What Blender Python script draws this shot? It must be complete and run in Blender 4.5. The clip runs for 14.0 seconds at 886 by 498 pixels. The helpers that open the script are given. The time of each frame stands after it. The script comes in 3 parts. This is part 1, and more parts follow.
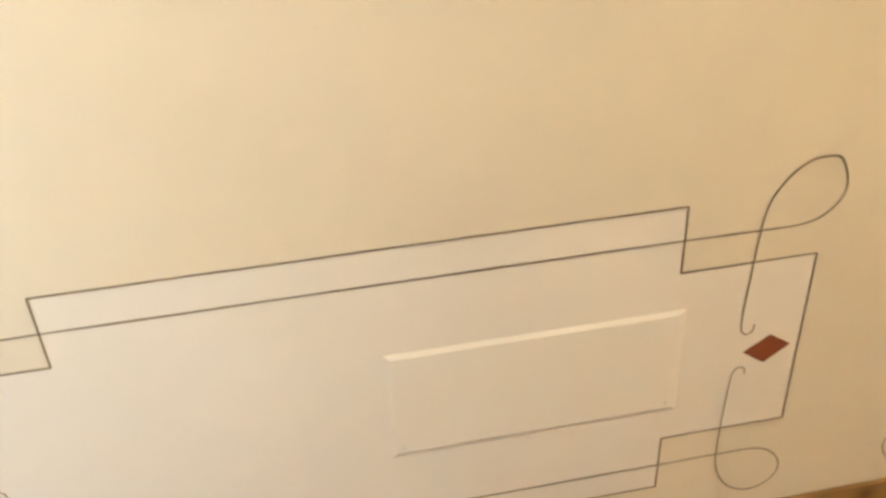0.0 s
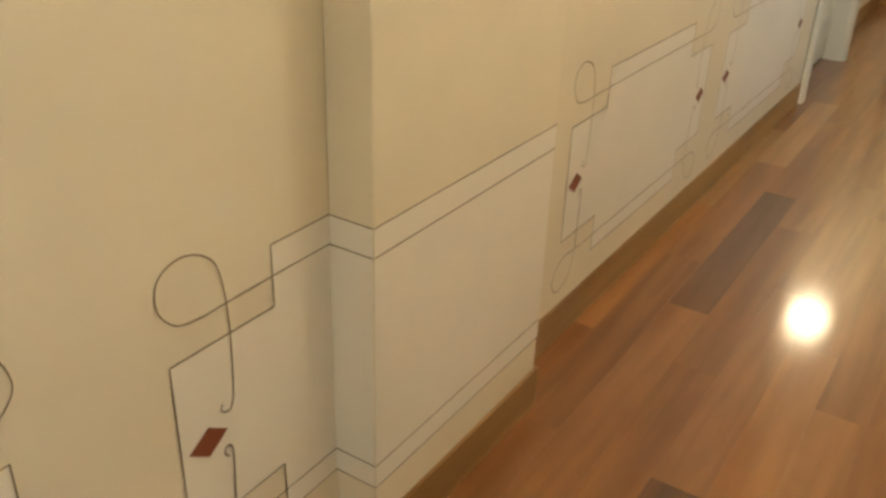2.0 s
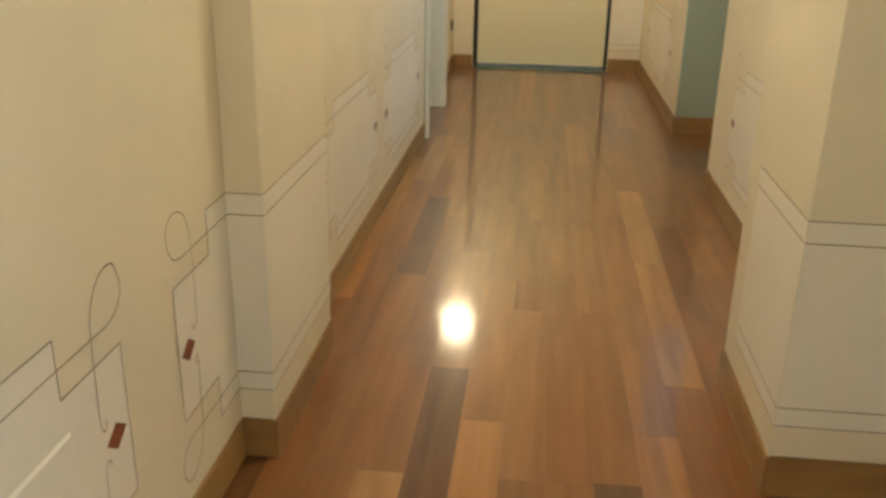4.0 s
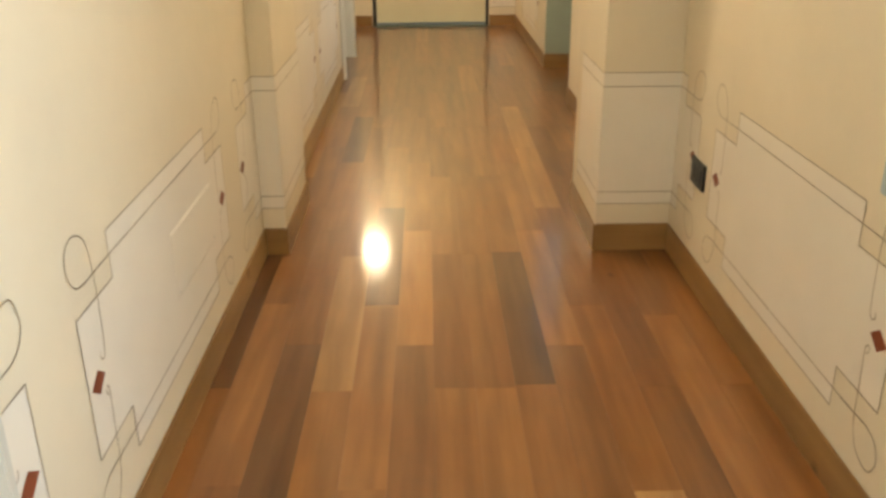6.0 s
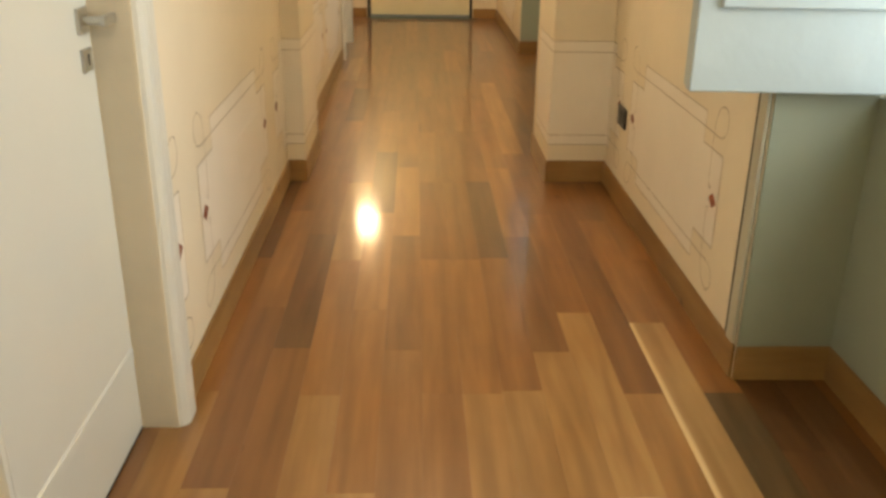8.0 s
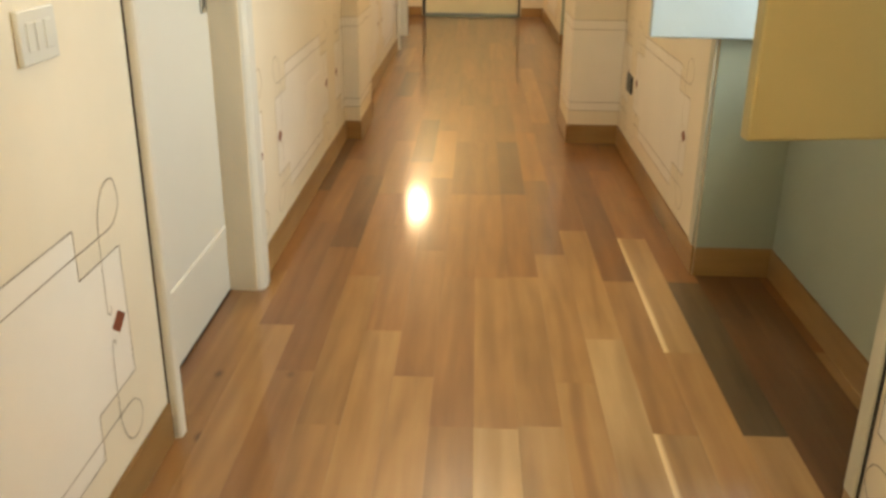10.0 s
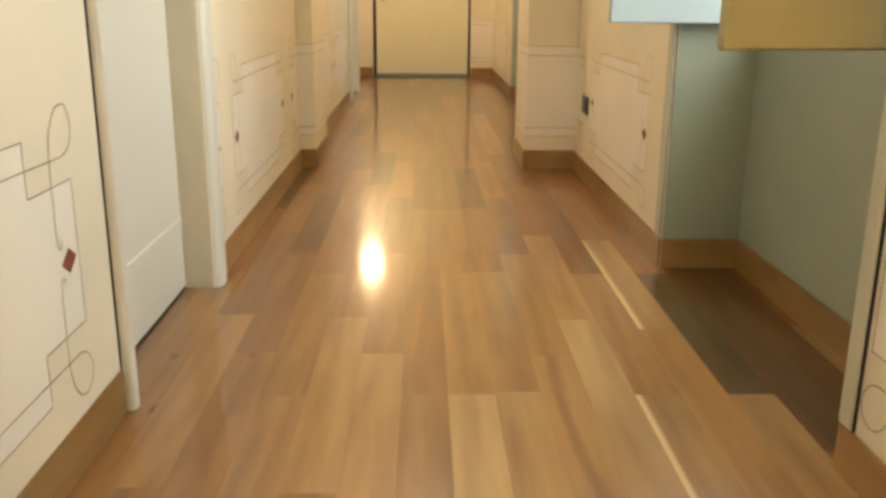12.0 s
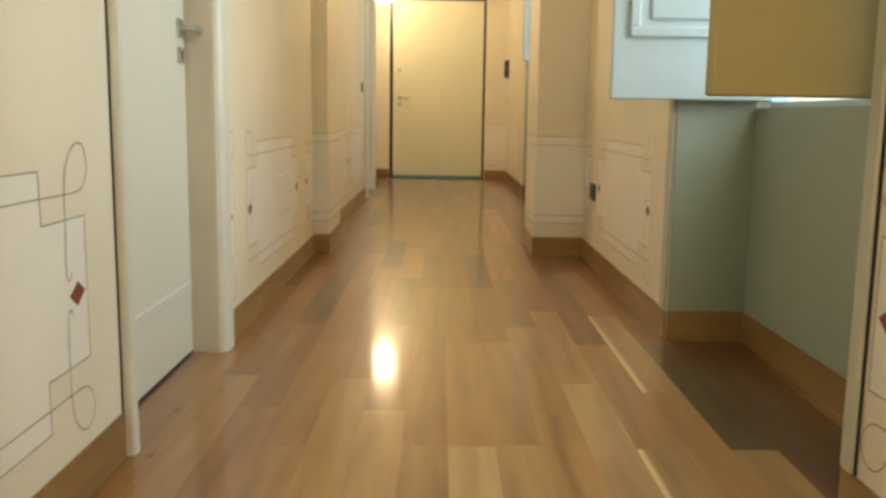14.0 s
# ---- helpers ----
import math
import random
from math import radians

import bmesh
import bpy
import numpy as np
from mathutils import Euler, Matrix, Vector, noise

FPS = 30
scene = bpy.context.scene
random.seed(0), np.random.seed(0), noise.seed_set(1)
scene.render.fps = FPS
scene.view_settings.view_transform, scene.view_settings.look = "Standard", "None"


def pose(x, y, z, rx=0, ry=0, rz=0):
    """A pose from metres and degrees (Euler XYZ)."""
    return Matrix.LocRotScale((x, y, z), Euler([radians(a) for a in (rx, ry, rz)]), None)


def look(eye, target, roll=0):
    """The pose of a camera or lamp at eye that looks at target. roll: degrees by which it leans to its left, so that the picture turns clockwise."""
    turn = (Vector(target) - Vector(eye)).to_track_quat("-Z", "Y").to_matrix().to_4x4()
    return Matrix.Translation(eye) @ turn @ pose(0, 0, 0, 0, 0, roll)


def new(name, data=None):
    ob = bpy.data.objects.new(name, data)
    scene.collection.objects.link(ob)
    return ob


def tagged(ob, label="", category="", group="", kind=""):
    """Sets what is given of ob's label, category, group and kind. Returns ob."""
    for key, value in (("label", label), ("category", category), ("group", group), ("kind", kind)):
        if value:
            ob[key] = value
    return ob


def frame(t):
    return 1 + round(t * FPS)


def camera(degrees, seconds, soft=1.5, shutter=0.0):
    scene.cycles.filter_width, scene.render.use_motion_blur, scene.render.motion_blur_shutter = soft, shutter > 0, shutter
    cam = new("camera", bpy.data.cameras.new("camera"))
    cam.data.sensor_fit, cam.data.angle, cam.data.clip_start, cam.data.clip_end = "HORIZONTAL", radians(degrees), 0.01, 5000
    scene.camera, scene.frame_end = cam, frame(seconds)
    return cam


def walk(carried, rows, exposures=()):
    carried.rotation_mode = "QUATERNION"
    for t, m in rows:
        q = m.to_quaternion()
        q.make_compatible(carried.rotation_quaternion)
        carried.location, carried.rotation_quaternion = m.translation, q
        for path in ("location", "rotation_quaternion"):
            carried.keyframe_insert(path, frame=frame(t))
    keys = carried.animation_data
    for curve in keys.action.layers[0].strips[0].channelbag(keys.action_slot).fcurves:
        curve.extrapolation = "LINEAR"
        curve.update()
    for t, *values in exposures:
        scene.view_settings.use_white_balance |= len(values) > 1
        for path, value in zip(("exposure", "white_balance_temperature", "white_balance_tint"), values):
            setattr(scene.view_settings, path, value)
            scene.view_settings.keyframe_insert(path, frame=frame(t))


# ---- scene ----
cam = camera(53.5, 14.0, soft=3.1)
PATH = [
    (0, (0.606, -0.056, 1.182), (0.895, 1.62, 0.129), -2.8),
    (0.5, (0.737, -0.126, 1.181), (1.222, 1.53, 0.171), -1.2),
    (1, (0.798, -0.111, 1.186), (1.657, 1.385, 0.173), -0.3),
    (1.5, (0.867, -0.019, 1.196), (2.096, 1.205, 0.201), 0.2),
    (2, (0.884, 0.036, 1.199), (2.383, 0.994, 0.285), 1.9),
    (2.5, (0.76, 0.031, 1.206), (2.387, 0.84, 0.37), 2.4),
    (3, (0.553, 0.082, 1.217), (2.296, 0.652, 0.417), 2.0),
    (3.5, (0.309, 0.149, 1.222), (2.142, 0.436, 0.474), 1.0),
    (3.7, (0.199, 0.141, 1.217), (2.046, 0.381, 0.489), 0.9),
    (5.8, (-1.13, 0.165, 1.239), (0.729, 0.169, 0.501), 0.4),
    (6, (-1.246, 0.193, 1.235), (0.607, 0.164, 0.483), -0.4),
    (6.5, (-1.508, 0.177, 1.252), (0.35, 0.149, 0.511), 0.1),
    (7, (-1.795, 0.136, 1.252), (0.056, 0.195, 0.497), 0.9),
    (7.5, (-2.015, 0.185, 1.259), (-0.155, 0.182, 0.525), 0.7),
    (8, (-2.21, 0.206, 1.253), (-0.355, 0.143, 0.507), 0.8),
    (8.5, (-2.393, 0.163, 1.245), (-0.53, 0.174, 0.517), 1.4),
    (8.7, (-2.488, 0.144, 1.242), (-0.633, 0.192, 0.495), 1.0),
    (10.8, (-3.046, 0.09, 1.147), (-1.177, 0.144, 0.437), 0.6),
    (11, (-3.04, 0.127, 1.13), (-1.168, 0.14, 0.425), 0.6),
    (11.5, (-2.995, 0.149, 1.033), (-1.133, 0.085, 0.305), -0.2),
    (12, (-2.977, 0.136, 0.889), (-1.054, 0.091, 0.343), 0.5),
    (12.5, (-2.998, 0.123, 0.778), (-1.035, 0.133, 0.396), 0.2),
    (13, (-3.047, 0.113, 0.768), (-1.079, 0.127, 0.417), 0.9),
    (13.5, (-3.051, 0.102, 0.762), (-1.076, 0.119, 0.445), 1.0),
    (14, (-3.047, 0.102, 0.762), (-1.069, 0.095, 0.461), 0.8),
]
EXPOSURES = [(0.0, 0.28, 6550, 14), (1.0, 0.27, 6350, 14), (1.5, 0.24, 6300, 14), (2.0, -0.19, 6300, 8), (2.5, -0.25, 6300, 8), (3.5, -0.27, 6050, 4),
             (6.0, 0.0, 6800, 11), (6.5, -0.06, 6850, 11), (7.5, -0.18, 7500, 14), (8.5, -0.31, 8000, 14), (11.0, -0.04, 7450, 12), (12.0, -0.05, 7400, 12),
             (12.5, -0.15, 7200, 10), (14.0, -0.37, 7000, 7)]
walk(cam, [(t, look(eye, target, roll)) for t, eye, target, roll in PATH], EXPOSURES)

# ---- light ----
world = bpy.data.worlds.new("sky")
scene.world = world
world.use_nodes = True
wn = world.node_tree
sky = wn.nodes.new("ShaderNodeTexSky")
sky.sky_type = "NISHITA"
sky.sun_disc = False
sky.sun_elevation, sky.sun_rotation = radians(40), radians(200)
wn.nodes["Background"].inputs["Strength"].default_value = 0.08
wn.links.new(sky.outputs["Color"], wn.nodes["Background"].inputs["Color"])


def area_lamp(name, m, w, h, power, colour):
    d = bpy.data.lights.new(name, "AREA")
    d.shape, d.size, d.size_y, d.energy, d.color = "RECTANGLE", w, h, power, colour
    ob = new(name, d)
    ob.matrix_world = m
    return ob


# skylight in the two window openings
area_lamp("window_daylight", look((-0.75, -1.31, 1.56), (-0.75, 0.8, 1.56)), 1.34, 1.46, 50, (0.74, 0.90, 1.0))
area_lamp("window_daylight", look((4.85, -1.31, 1.79), (4.85, 0.8, 1.79)), 1.16, 1.0, 18, (0.70, 0.88, 1.0))


# ---- materials ----
def material(name, rough=0.5, metal=0.0):
    m = bpy.data.materials.new(name)
    m.use_nodes = True
    b = m.node_tree.nodes["Principled BSDF"]
    b.inputs["Roughness"].default_value, b.inputs["Metallic"].default_value = rough, metal
    return m, m.node_tree, b


def node(t, kind, **values):
    n = t.nodes.new(kind)
    for k, v in values.items():
        n.inputs[k.replace("_", " ")].default_value = v
    return n


def coords(t, scale=(1, 1, 1), which="Object"):
    c = t.nodes.new("ShaderNodeTexCoord")
    m = node(t, "ShaderNodeMapping", Scale=scale)
    t.links.new(c.outputs[which], m.inputs["Vector"])
    return m.outputs["Vector"]


def ramp(t, fac, *stops):
    r = t.nodes.new("ShaderNodeValToRGB")
    while len(r.color_ramp.elements) < len(stops):
        r.color_ramp.elements.new(0.5)
    for e, (p, c) in zip(r.color_ramp.elements, stops):
        e.position, e.color = p, (*c, 1)
    t.links.new(fac, r.inputs["Fac"])
    return r.outputs["Color"]


def mix(t, a, b, fac, blend="MIX"):
    n = t.nodes.new("ShaderNodeMix")
    n.data_type, n.blend_type = "RGBA", blend
    for sock, v in ((n.inputs[0], fac), (n.inputs[6], a), (n.inputs[7], b)):
        if isinstance(v, bpy.types.NodeSocket):
            t.links.new(v, sock)
        else:
            sock.default_value = v if isinstance(v, float) else (*v, 1)
    return n.outputs[2]


def bump(t, b, height, strength, distance):
    n = node(t, "ShaderNodeBump", Strength=strength, Distance=distance)
    t.links.new(height, n.inputs["Height"])
    t.links.new(n.outputs["Normal"], b.inputs["Normal"])


def painted(name, colour, rough=0.6, blotch=0.06, grain=0.15, fineness=240.0, depth=0.001):
    """Wall or wood paint: faint broad blotches, fine roller grain."""
    m, t, b = material(name, rough)
    broad = node(t, "ShaderNodeTexNoise", Scale=1.7, Detail=5.0, Roughness=0.6)
    fine = node(t, "ShaderNodeTexNoise", Scale=fineness, Detail=3.0)
    v = coords(t)
    t.links.new(v, broad.inputs["Vector"])
    t.links.new(v, fine.inputs["Vector"])
    lo = tuple(c * (1 - blotch) for c in colour)
    hi = tuple(min(1, c * (1 + blotch)) for c in colour)
    t.links.new(ramp(t, broad.outputs["Fac"], (0.3, lo), (0.7, hi)), b.inputs["Base Color"])
    bump(t, b, fine.outputs["Fac"], grain, depth)
    return m


def plain(name, colour, rough=0.4, metal=0.0):
    m, t, b = material(name, rough, metal)
    n = node(t, "ShaderNodeTexNoise", Scale=60.0, Detail=4.0)
    t.links.new(coords(t), n.inputs["Vector"])
    t.links.new(ramp(t, n.outputs["Fac"], (0.3, tuple(c * 0.9 for c in colour)), (0.7, colour)), b.inputs["Base Color"])
    return m


def oak(name, dark, light, rough=0.2, vary=0.35, along="x", coat=0.0, rings=0.45, sap=False):
    """Varnished oak: long grain, cathedral rings, knots; each board has its own tone."""
    m, t, b = material(name, rough)
    info = t.nodes.new("ShaderNodeObjectInfo")
    c = t.nodes.new("ShaderNodeTexCoord")
    off = node(t, "ShaderNodeVectorMath")
    off.operation = "MULTIPLY_ADD"
    t.links.new(info.outputs["Random"], off.inputs[0])
    off.inputs[1].default_value = (37.0, 19.0, 0.0)
    t.links.new(c.outputs["Object"], off.inputs[2])
    squeeze = (1.0, 11.0, 11.0) if along == "x" else (11.0, 1.0, 11.0)

    def tex(scale, detail, mul, kind="ShaderNodeTexNoise"):
        mp = node(t, "ShaderNodeMapping", Scale=mul)
        t.links.new(off.outputs[0], mp.inputs["Vector"])
        n = node(t, kind, Scale=scale)
        if kind == "ShaderNodeTexNoise":
            n.inputs["Detail"].default_value = detail
        else:
            n.inputs["Distortion"].default_value, n.inputs["Detail"].default_value = 5.0, detail
        t.links.new(mp.outputs["Vector"], n.inputs["Vector"])
        return n

    pores = tex(2.6, 6.0, squeeze)
    flame = tex(1.5, 2.5, tuple(v * (0.55 if v > 1 else 0.7) for v in squeeze))
    blot = tex(2.4, 3.0, (1, 1.8, 1))
    grain = ramp(t, pores.outputs["Fac"], (0.22, dark), (0.72, light))
    col = mix(t, grain, ramp(t, flame.outputs["Fac"], (0.32, (0.70, 0.64, 0.58)), (0.50, (1, 1, 1)), (0.74, (1.10, 1.13, 1.14))), 0.5, "MULTIPLY")
    col = mix(t, col, ramp(t, blot.outputs["Fac"], (0.30, (0.74, 0.70, 0.66)), (0.58, (1.0, 1.0, 1.0))), 0.5, "MULTIPLY")
    tone = ramp(t, info.outputs["Random"], (0.0, (1 - vary, (1 - vary) * 0.93, (1 - vary) * 0.86)), (0.35, (0.9, 0.88, 0.85)),
                (0.7, (1.0, 1.0, 1.0)), (1.0, (1.12, 1.15, 1.18)))
    col = mix(t, col, tone, 1.0, "MULTIPLY")
    bands = node(t, "ShaderNodeTexWave", Scale=2.6, Distortion=11.0, Detail=2.5)
    bands.inputs["Detail Scale"].default_value = 0.9
    bands.bands_direction = "Y" if along == "x" else "X"
    bm_map = node(t, "ShaderNodeMapping", Scale=(0.16, 1.0, 1.0) if along == "x" else (1.0, 0.16, 1.0))
    t.links.new(off.outputs[0], bm_map.inputs["Vector"])
    t.links.new(bm_map.outputs["Vector"], bands.inputs["Vector"])
    col = mix(t, col, ramp(t, bands.outputs["Fac"], (0.0, (0.70, 0.64, 0.58)), (0.35, (1, 1, 1))), rings, "MULTIPLY")
    kn_map = node(t, "ShaderNodeMapping", Scale=(1.0, 1.9, 1.0) if along == "x" else (1.9, 1.0, 1.0))
    knots = node(t, "ShaderNodeTexVoronoi", Scale=2.6)
    t.links.new(off.outputs[0], kn_map.inputs["Vector"])
    t.links.new(kn_map.outputs["Vector"], knots.inputs["Vector"])
    col = mix(t, col, ramp(t, knots.outputs["Distance"], (0.015, (0.30, 0.22, 0.16)), (0.075, (1, 1, 1))), 0.8, "MULTIPLY")
    if sap:
        # pale sapwood along one edge of the board
        xyz = node(t, "ShaderNodeSeparateXYZ")
        t.links.new(c.outputs["Object"], xyz.inputs[0])
        drift = t.nodes.new("ShaderNodeMath")
        drift.operation = "MULTIPLY_ADD"
        drift.inputs[1].default_value = 0.02
        t.links.new(flame.outputs["Fac"], drift.inputs[0])
        t.links.new(xyz.outputs["Y"], drift.inputs[2])
        col = mix(t, col, (0.60, 0.43, 0.24), ramp(t, drift.outputs[0], (0.103, (0, 0, 0)), (0.112, (0.85, 0.85, 0.85))))
    t.links.new(col, b.inputs["Base Color"])
    b.inputs["Coat Weight"].default_value, b.inputs["Coat Roughness"].default_value = coat, 0.10
    if coat:
        b.inputs["Coat IOR"].default_value, b.inputs["Specular IOR Level"].default_value = 1.45, 0.17
        wave = node(t, "ShaderNodeTexNoise", Scale=9.0, Detail=1.0)
        t.links.new(c.outputs["Object"], wave.inputs["Vector"])
        ripple = node(t, "ShaderNodeBump", Strength=0.05, Distance=0.002)
        t.links.new(wave.outputs["Fac"], ripple.inputs["Height"])
        t.links.new(ripple.outputs["Normal"], b.inputs["Coat Normal"])
    else:
        bump(t, b, pores.outputs["Fac"], 0.05, 0.0006)
    return m


CREAM = painted("cream_wall_paint", (0.770, 0.690, 0.545), 0.55)
WHITE = painted("white_panel_paint", (0.815, 0.765, 0.680), 0.5, 0.05)
# Wall paint of the recesses, greyed and darkened to hold their shade.
NICHE_SHADE = painted("niche_shade_paint", (0.325, 0.360, 0.285), 0.6)
CEIL = painted("ceiling_paint", (0.8, 0.77, 0.7), 0.8)
LACQUER = painted("white_door_lacquer", (0.66, 0.65, 0.585), 0.35, 0.03, 0.05)
ENTRY = painted("entry_door_laminate", (0.74, 0.70, 0.52), 0.4, 0.03, 0.05)
SHUTTER = painted("shutter_paint", (0.41, 0.49, 0.52), 0.4, 0.06, 0.28, 13.0, 0.010)
PLASTIC = painted("cover_plastic", (0.815, 0.765, 0.675), 0.5, 0.02, 0.03)
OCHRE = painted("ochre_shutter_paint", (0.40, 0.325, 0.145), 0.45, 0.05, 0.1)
LINE = painted("brown_line_paint", (0.22, 0.155, 0.09), 0.6, 0.35)
RUST = painted("rust_paint", (0.23, 0.058, 0.024), 0.55, 0.15)
BLACK = plain("black_plastic", (0.02, 0.024, 0.024), 0.35)
GAP = plain("dark_gap", (0.02, 0.018, 0.015), 0.8)
STEEL = plain("satin_steel", (0.55, 0.55, 0.52), 0.32, 1.0)
METAL_STRIP = plain("threshold_metal", (0.17, 0.22, 0.20), 0.4, 0.5)
# Tan and pale boards also hold daylight in their colour, red ones dimness.
FLOOR_OAK = oak("varnished_oak", (0.188, 0.073, 0.0195), (0.250, 0.108, 0.0315), 0.30, 0.10, coat=0.8)
FLOOR_WARM = oak("red_oak", (0.152, 0.060, 0.0175), (0.208, 0.089, 0.0285), 0.30, 0.08, coat=0.8)
FLOOR_TAN = oak("tan_oak", (0.205, 0.096, 0.032), (0.272, 0.136, 0.048), 0.30, 0.07, coat=0.8)
FLOOR_LIGHT = oak("light_oak", (0.242, 0.118, 0.040), (0.312, 0.164, 0.060), 0.30, 0.07, coat=0.8)
FLOOR_PALE_DAYLIT = oak("pale_daylit_oak", (0.290, 0.170, 0.072), (0.370, 0.228, 0.104), 0.30, 0.07, coat=0.8)
FLOOR_SAP = oak("sapwood_oak", (0.262, 0.142, 0.055), (0.335, 0.194, 0.080), 0.30, 0.06, coat=0.8, sap=True)
FLOOR_FLAME = oak("flame_oak", (0.265, 0.140, 0.052), (0.345, 0.192, 0.078), 0.30, 0.06, coat=0.8, rings=1.0)
FLOOR_DARK_AND_SHADE = oak("dark_and_shade_oak", (0.080, 0.032, 0.011), (0.125, 0.053, 0.019), 0.30, 0.12, coat=0.8)
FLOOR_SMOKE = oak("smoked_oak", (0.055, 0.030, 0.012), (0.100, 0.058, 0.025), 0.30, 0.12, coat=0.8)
BASE_OAK = oak("baseboard_oak", (0.265, 0.145, 0.052), (0.360, 0.210, 0.078), 0.35, 0.1)
BASE_OAK_Y = oak("baseboard_oak_across", (0.265, 0.145, 0.052), (0.360, 0.210, 0.078), 0.35, 0.1, "y")
TRIM = painted("trim_paint", (0.50, 0.49, 0.40), 0.45, 0.04)


# ---- building helpers ----
def box(bm, x0, x1, y0, y1, z0, z1):
    r = bmesh.ops.create_cube(bm, size=1, matrix=Matrix.Translation(((x0 + x1) / 2, (y0 + y1) / 2, (z0 + z1) / 2))
                              @ Matrix.Diagonal((abs(x1 - x0), abs(y1 - y0), abs(z1 - z0), 1)))
    return r["verts"]


def bevel(bm, width, seg=2, verts=None):
    edges = bm.edges[:] if verts is None else list({e for v in verts for e in v.link_edges})
    bmesh.ops.bevel(bm, geom=edges, offset=width, segments=seg, affect="EDGES", profile=0.5)


def mesh_of(name, bm, mat):
    me = bpy.data.meshes.new(name)
    bmesh.ops.recalc_face_normals(bm, faces=bm.faces[:])
    bm.to_mesh(me)
    bm.free()
    me.materials.append(mat)
    return me


def part(name, bm, mat, parent=None, label=""):
    ob = new(name, mesh_of(name, bm, mat))
    if parent is not None:
        ob.parent = parent
    return tagged(ob, label)


def boxes(name, mat, *spans, parent=None, bev=0.0, seg=2, label=""):
    bm = bmesh.new()
    for s in spans:
        box(bm, *s)
    if bev:
        bevel(bm, bev, seg)
    return part(name, bm, mat, parent, label)


def thing(name, label, category, m=None, group="", kind=""):
    ob = new(name)
    if m is not None:
        ob.matrix_world = m
    return tagged(ob, label, category, group, kind)


def structure(ob, label, category):
    return tagged(ob, label, category, kind="structure")


# ---- large structure ----
YL, YR, XE, XB, TOP = 0.80, -0.686, 7.74, -5.6, 3.45
YF = 0.905
DOOR1, DOOR2 = (-1.132, -0.302), (5.13, 5.97)
NICHE1, NICHE2 = (-1.43, -0.062), (4.25, 5.44)
YN = -0.952
PIL, PIR = (1.768, 2.335), (1.774, 2.305)
YPL, YPR = 0.718, -0.414

wall_left = structure(boxes("wall_left", CREAM,
    (XB, DOOR1[0], YL, YL + 0.16, 0, TOP), (DOOR1[1], DOOR2[0], YL, YL + 0.16, 0, TOP), (DOOR2[1], XE, YF, YF + 0.16, 0, TOP),
    (*DOOR1, YL, YL + 0.16, 2.1, TOP), (*DOOR2, YL, YL + 0.16, 2.1, TOP)), "cream painted plaster corridor wall with hand-painted panels", "wall")
wall_right = structure(boxes("wall_right", CREAM,
    (XB, NICHE1[0], YR - 0.64, YR, 0, TOP), (NICHE1[1], NICHE2[0], YR - 0.64, YR, 0, TOP), (NICHE2[1], XE, YR - 0.64, YR, 0, TOP),
    (*NICHE1, YR - 0.64, YR, 2.3, TOP), (*NICHE2, YR - 0.64, YR, 2.3, TOP)), "cream painted plaster corridor wall with window recesses", "wall")
structure(boxes("wall_niche_1", NICHE_SHADE, (NICHE1[0] - 0.02, NICHE1[1] + 0.02, YN - 0.37, YN, 0, 0.80)), "wall under the window in the recess, its shade put into the grey", "wall")
structure(boxes("wall_niche_2", NICHE_SHADE, (NICHE2[0] - 0.02, NICHE2[1] + 0.02, YN - 0.37, YN, 0, 1.26)), "wall under the far window, its shade put into the grey", "wall")
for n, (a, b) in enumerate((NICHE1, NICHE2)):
    structure(boxes("wall_reveal_%d" % (n + 1), NICHE_SHADE, (b - 0.006, b - 0.001, YN, YR - 0.004, 0, 2.3), (a + 0.001, a + 0.006, YN, YR - 0.004, 0, 2.3)),
              "sides of the window recess, their shade put into the grey", "wall")
pil_left = structure(boxes("wall_pilaster_left", CREAM, (*PIL, YPL, YL, 0, TOP), bev=0.003), "cream pilaster standing out of the corridor wall", "pilaster")
pil_right = structure(boxes("wall_pilaster_right", CREAM, (*PIR, YR, YPR, 0, TOP), bev=0.003), "deep cream pilaster standing out of the corridor wall", "pilaster")
wall_entry = structure(boxes("wall_entry", CREAM, (XE, XE + 0.2, -1.15, -0.418, 0, TOP), (XE, XE + 0.2, 0.735, 1.07, 0, TOP), (XE, XE + 0.2, -0.418, 0.735, 2.14, TOP)),
                       "cream wall round the entry door at the corridor's end", "wall")
structure(boxes("wall_back", CREAM, (XB - 0.15, XB, -1.15, 1.07, 0, TOP)), "plain cream wall closing the corridor", "wall")
structure(boxes("ceiling", CEIL, (XB - 0.15, XE + 0.2, -1.15, 1.07, TOP, TOP + 0.12)), "plain white corridor ceiling", "ceiling")
floor = structure(boxes("floor", GAP, (XB - 0.15, XE + 0.2, -1.15, 1.07, -0.12, -0.012)), "glossy varnished oak strip floor", "floor")
structure(boxes("ground", painted("street", (0.2, 0.2, 0.19)), (-60, 60, -90, 60, -3.2, -3.0)), "grey street ground outside, below the windows", "ground")

# baseboards
BH = 0.103


def baseboard(x0, x1, y0, y1):
    bm = bmesh.new()
    box(bm, x0, x1, y0, y1, 0.0, BH)
    top = [e for e in bm.edges if all(v.co.z > BH - 1e-4 for v in e.verts)]
    bmesh.ops.bevel(bm, geom=top, offset=0.004, segments=2, affect="EDGES")
    ob = part("baseboard", bm, BASE_OAK if abs(x1 - x0) > abs(y1 - y0) else BASE_OAK_Y)
    structure(ob, "varnished oak baseboard along the wall's foot", "baseboard")


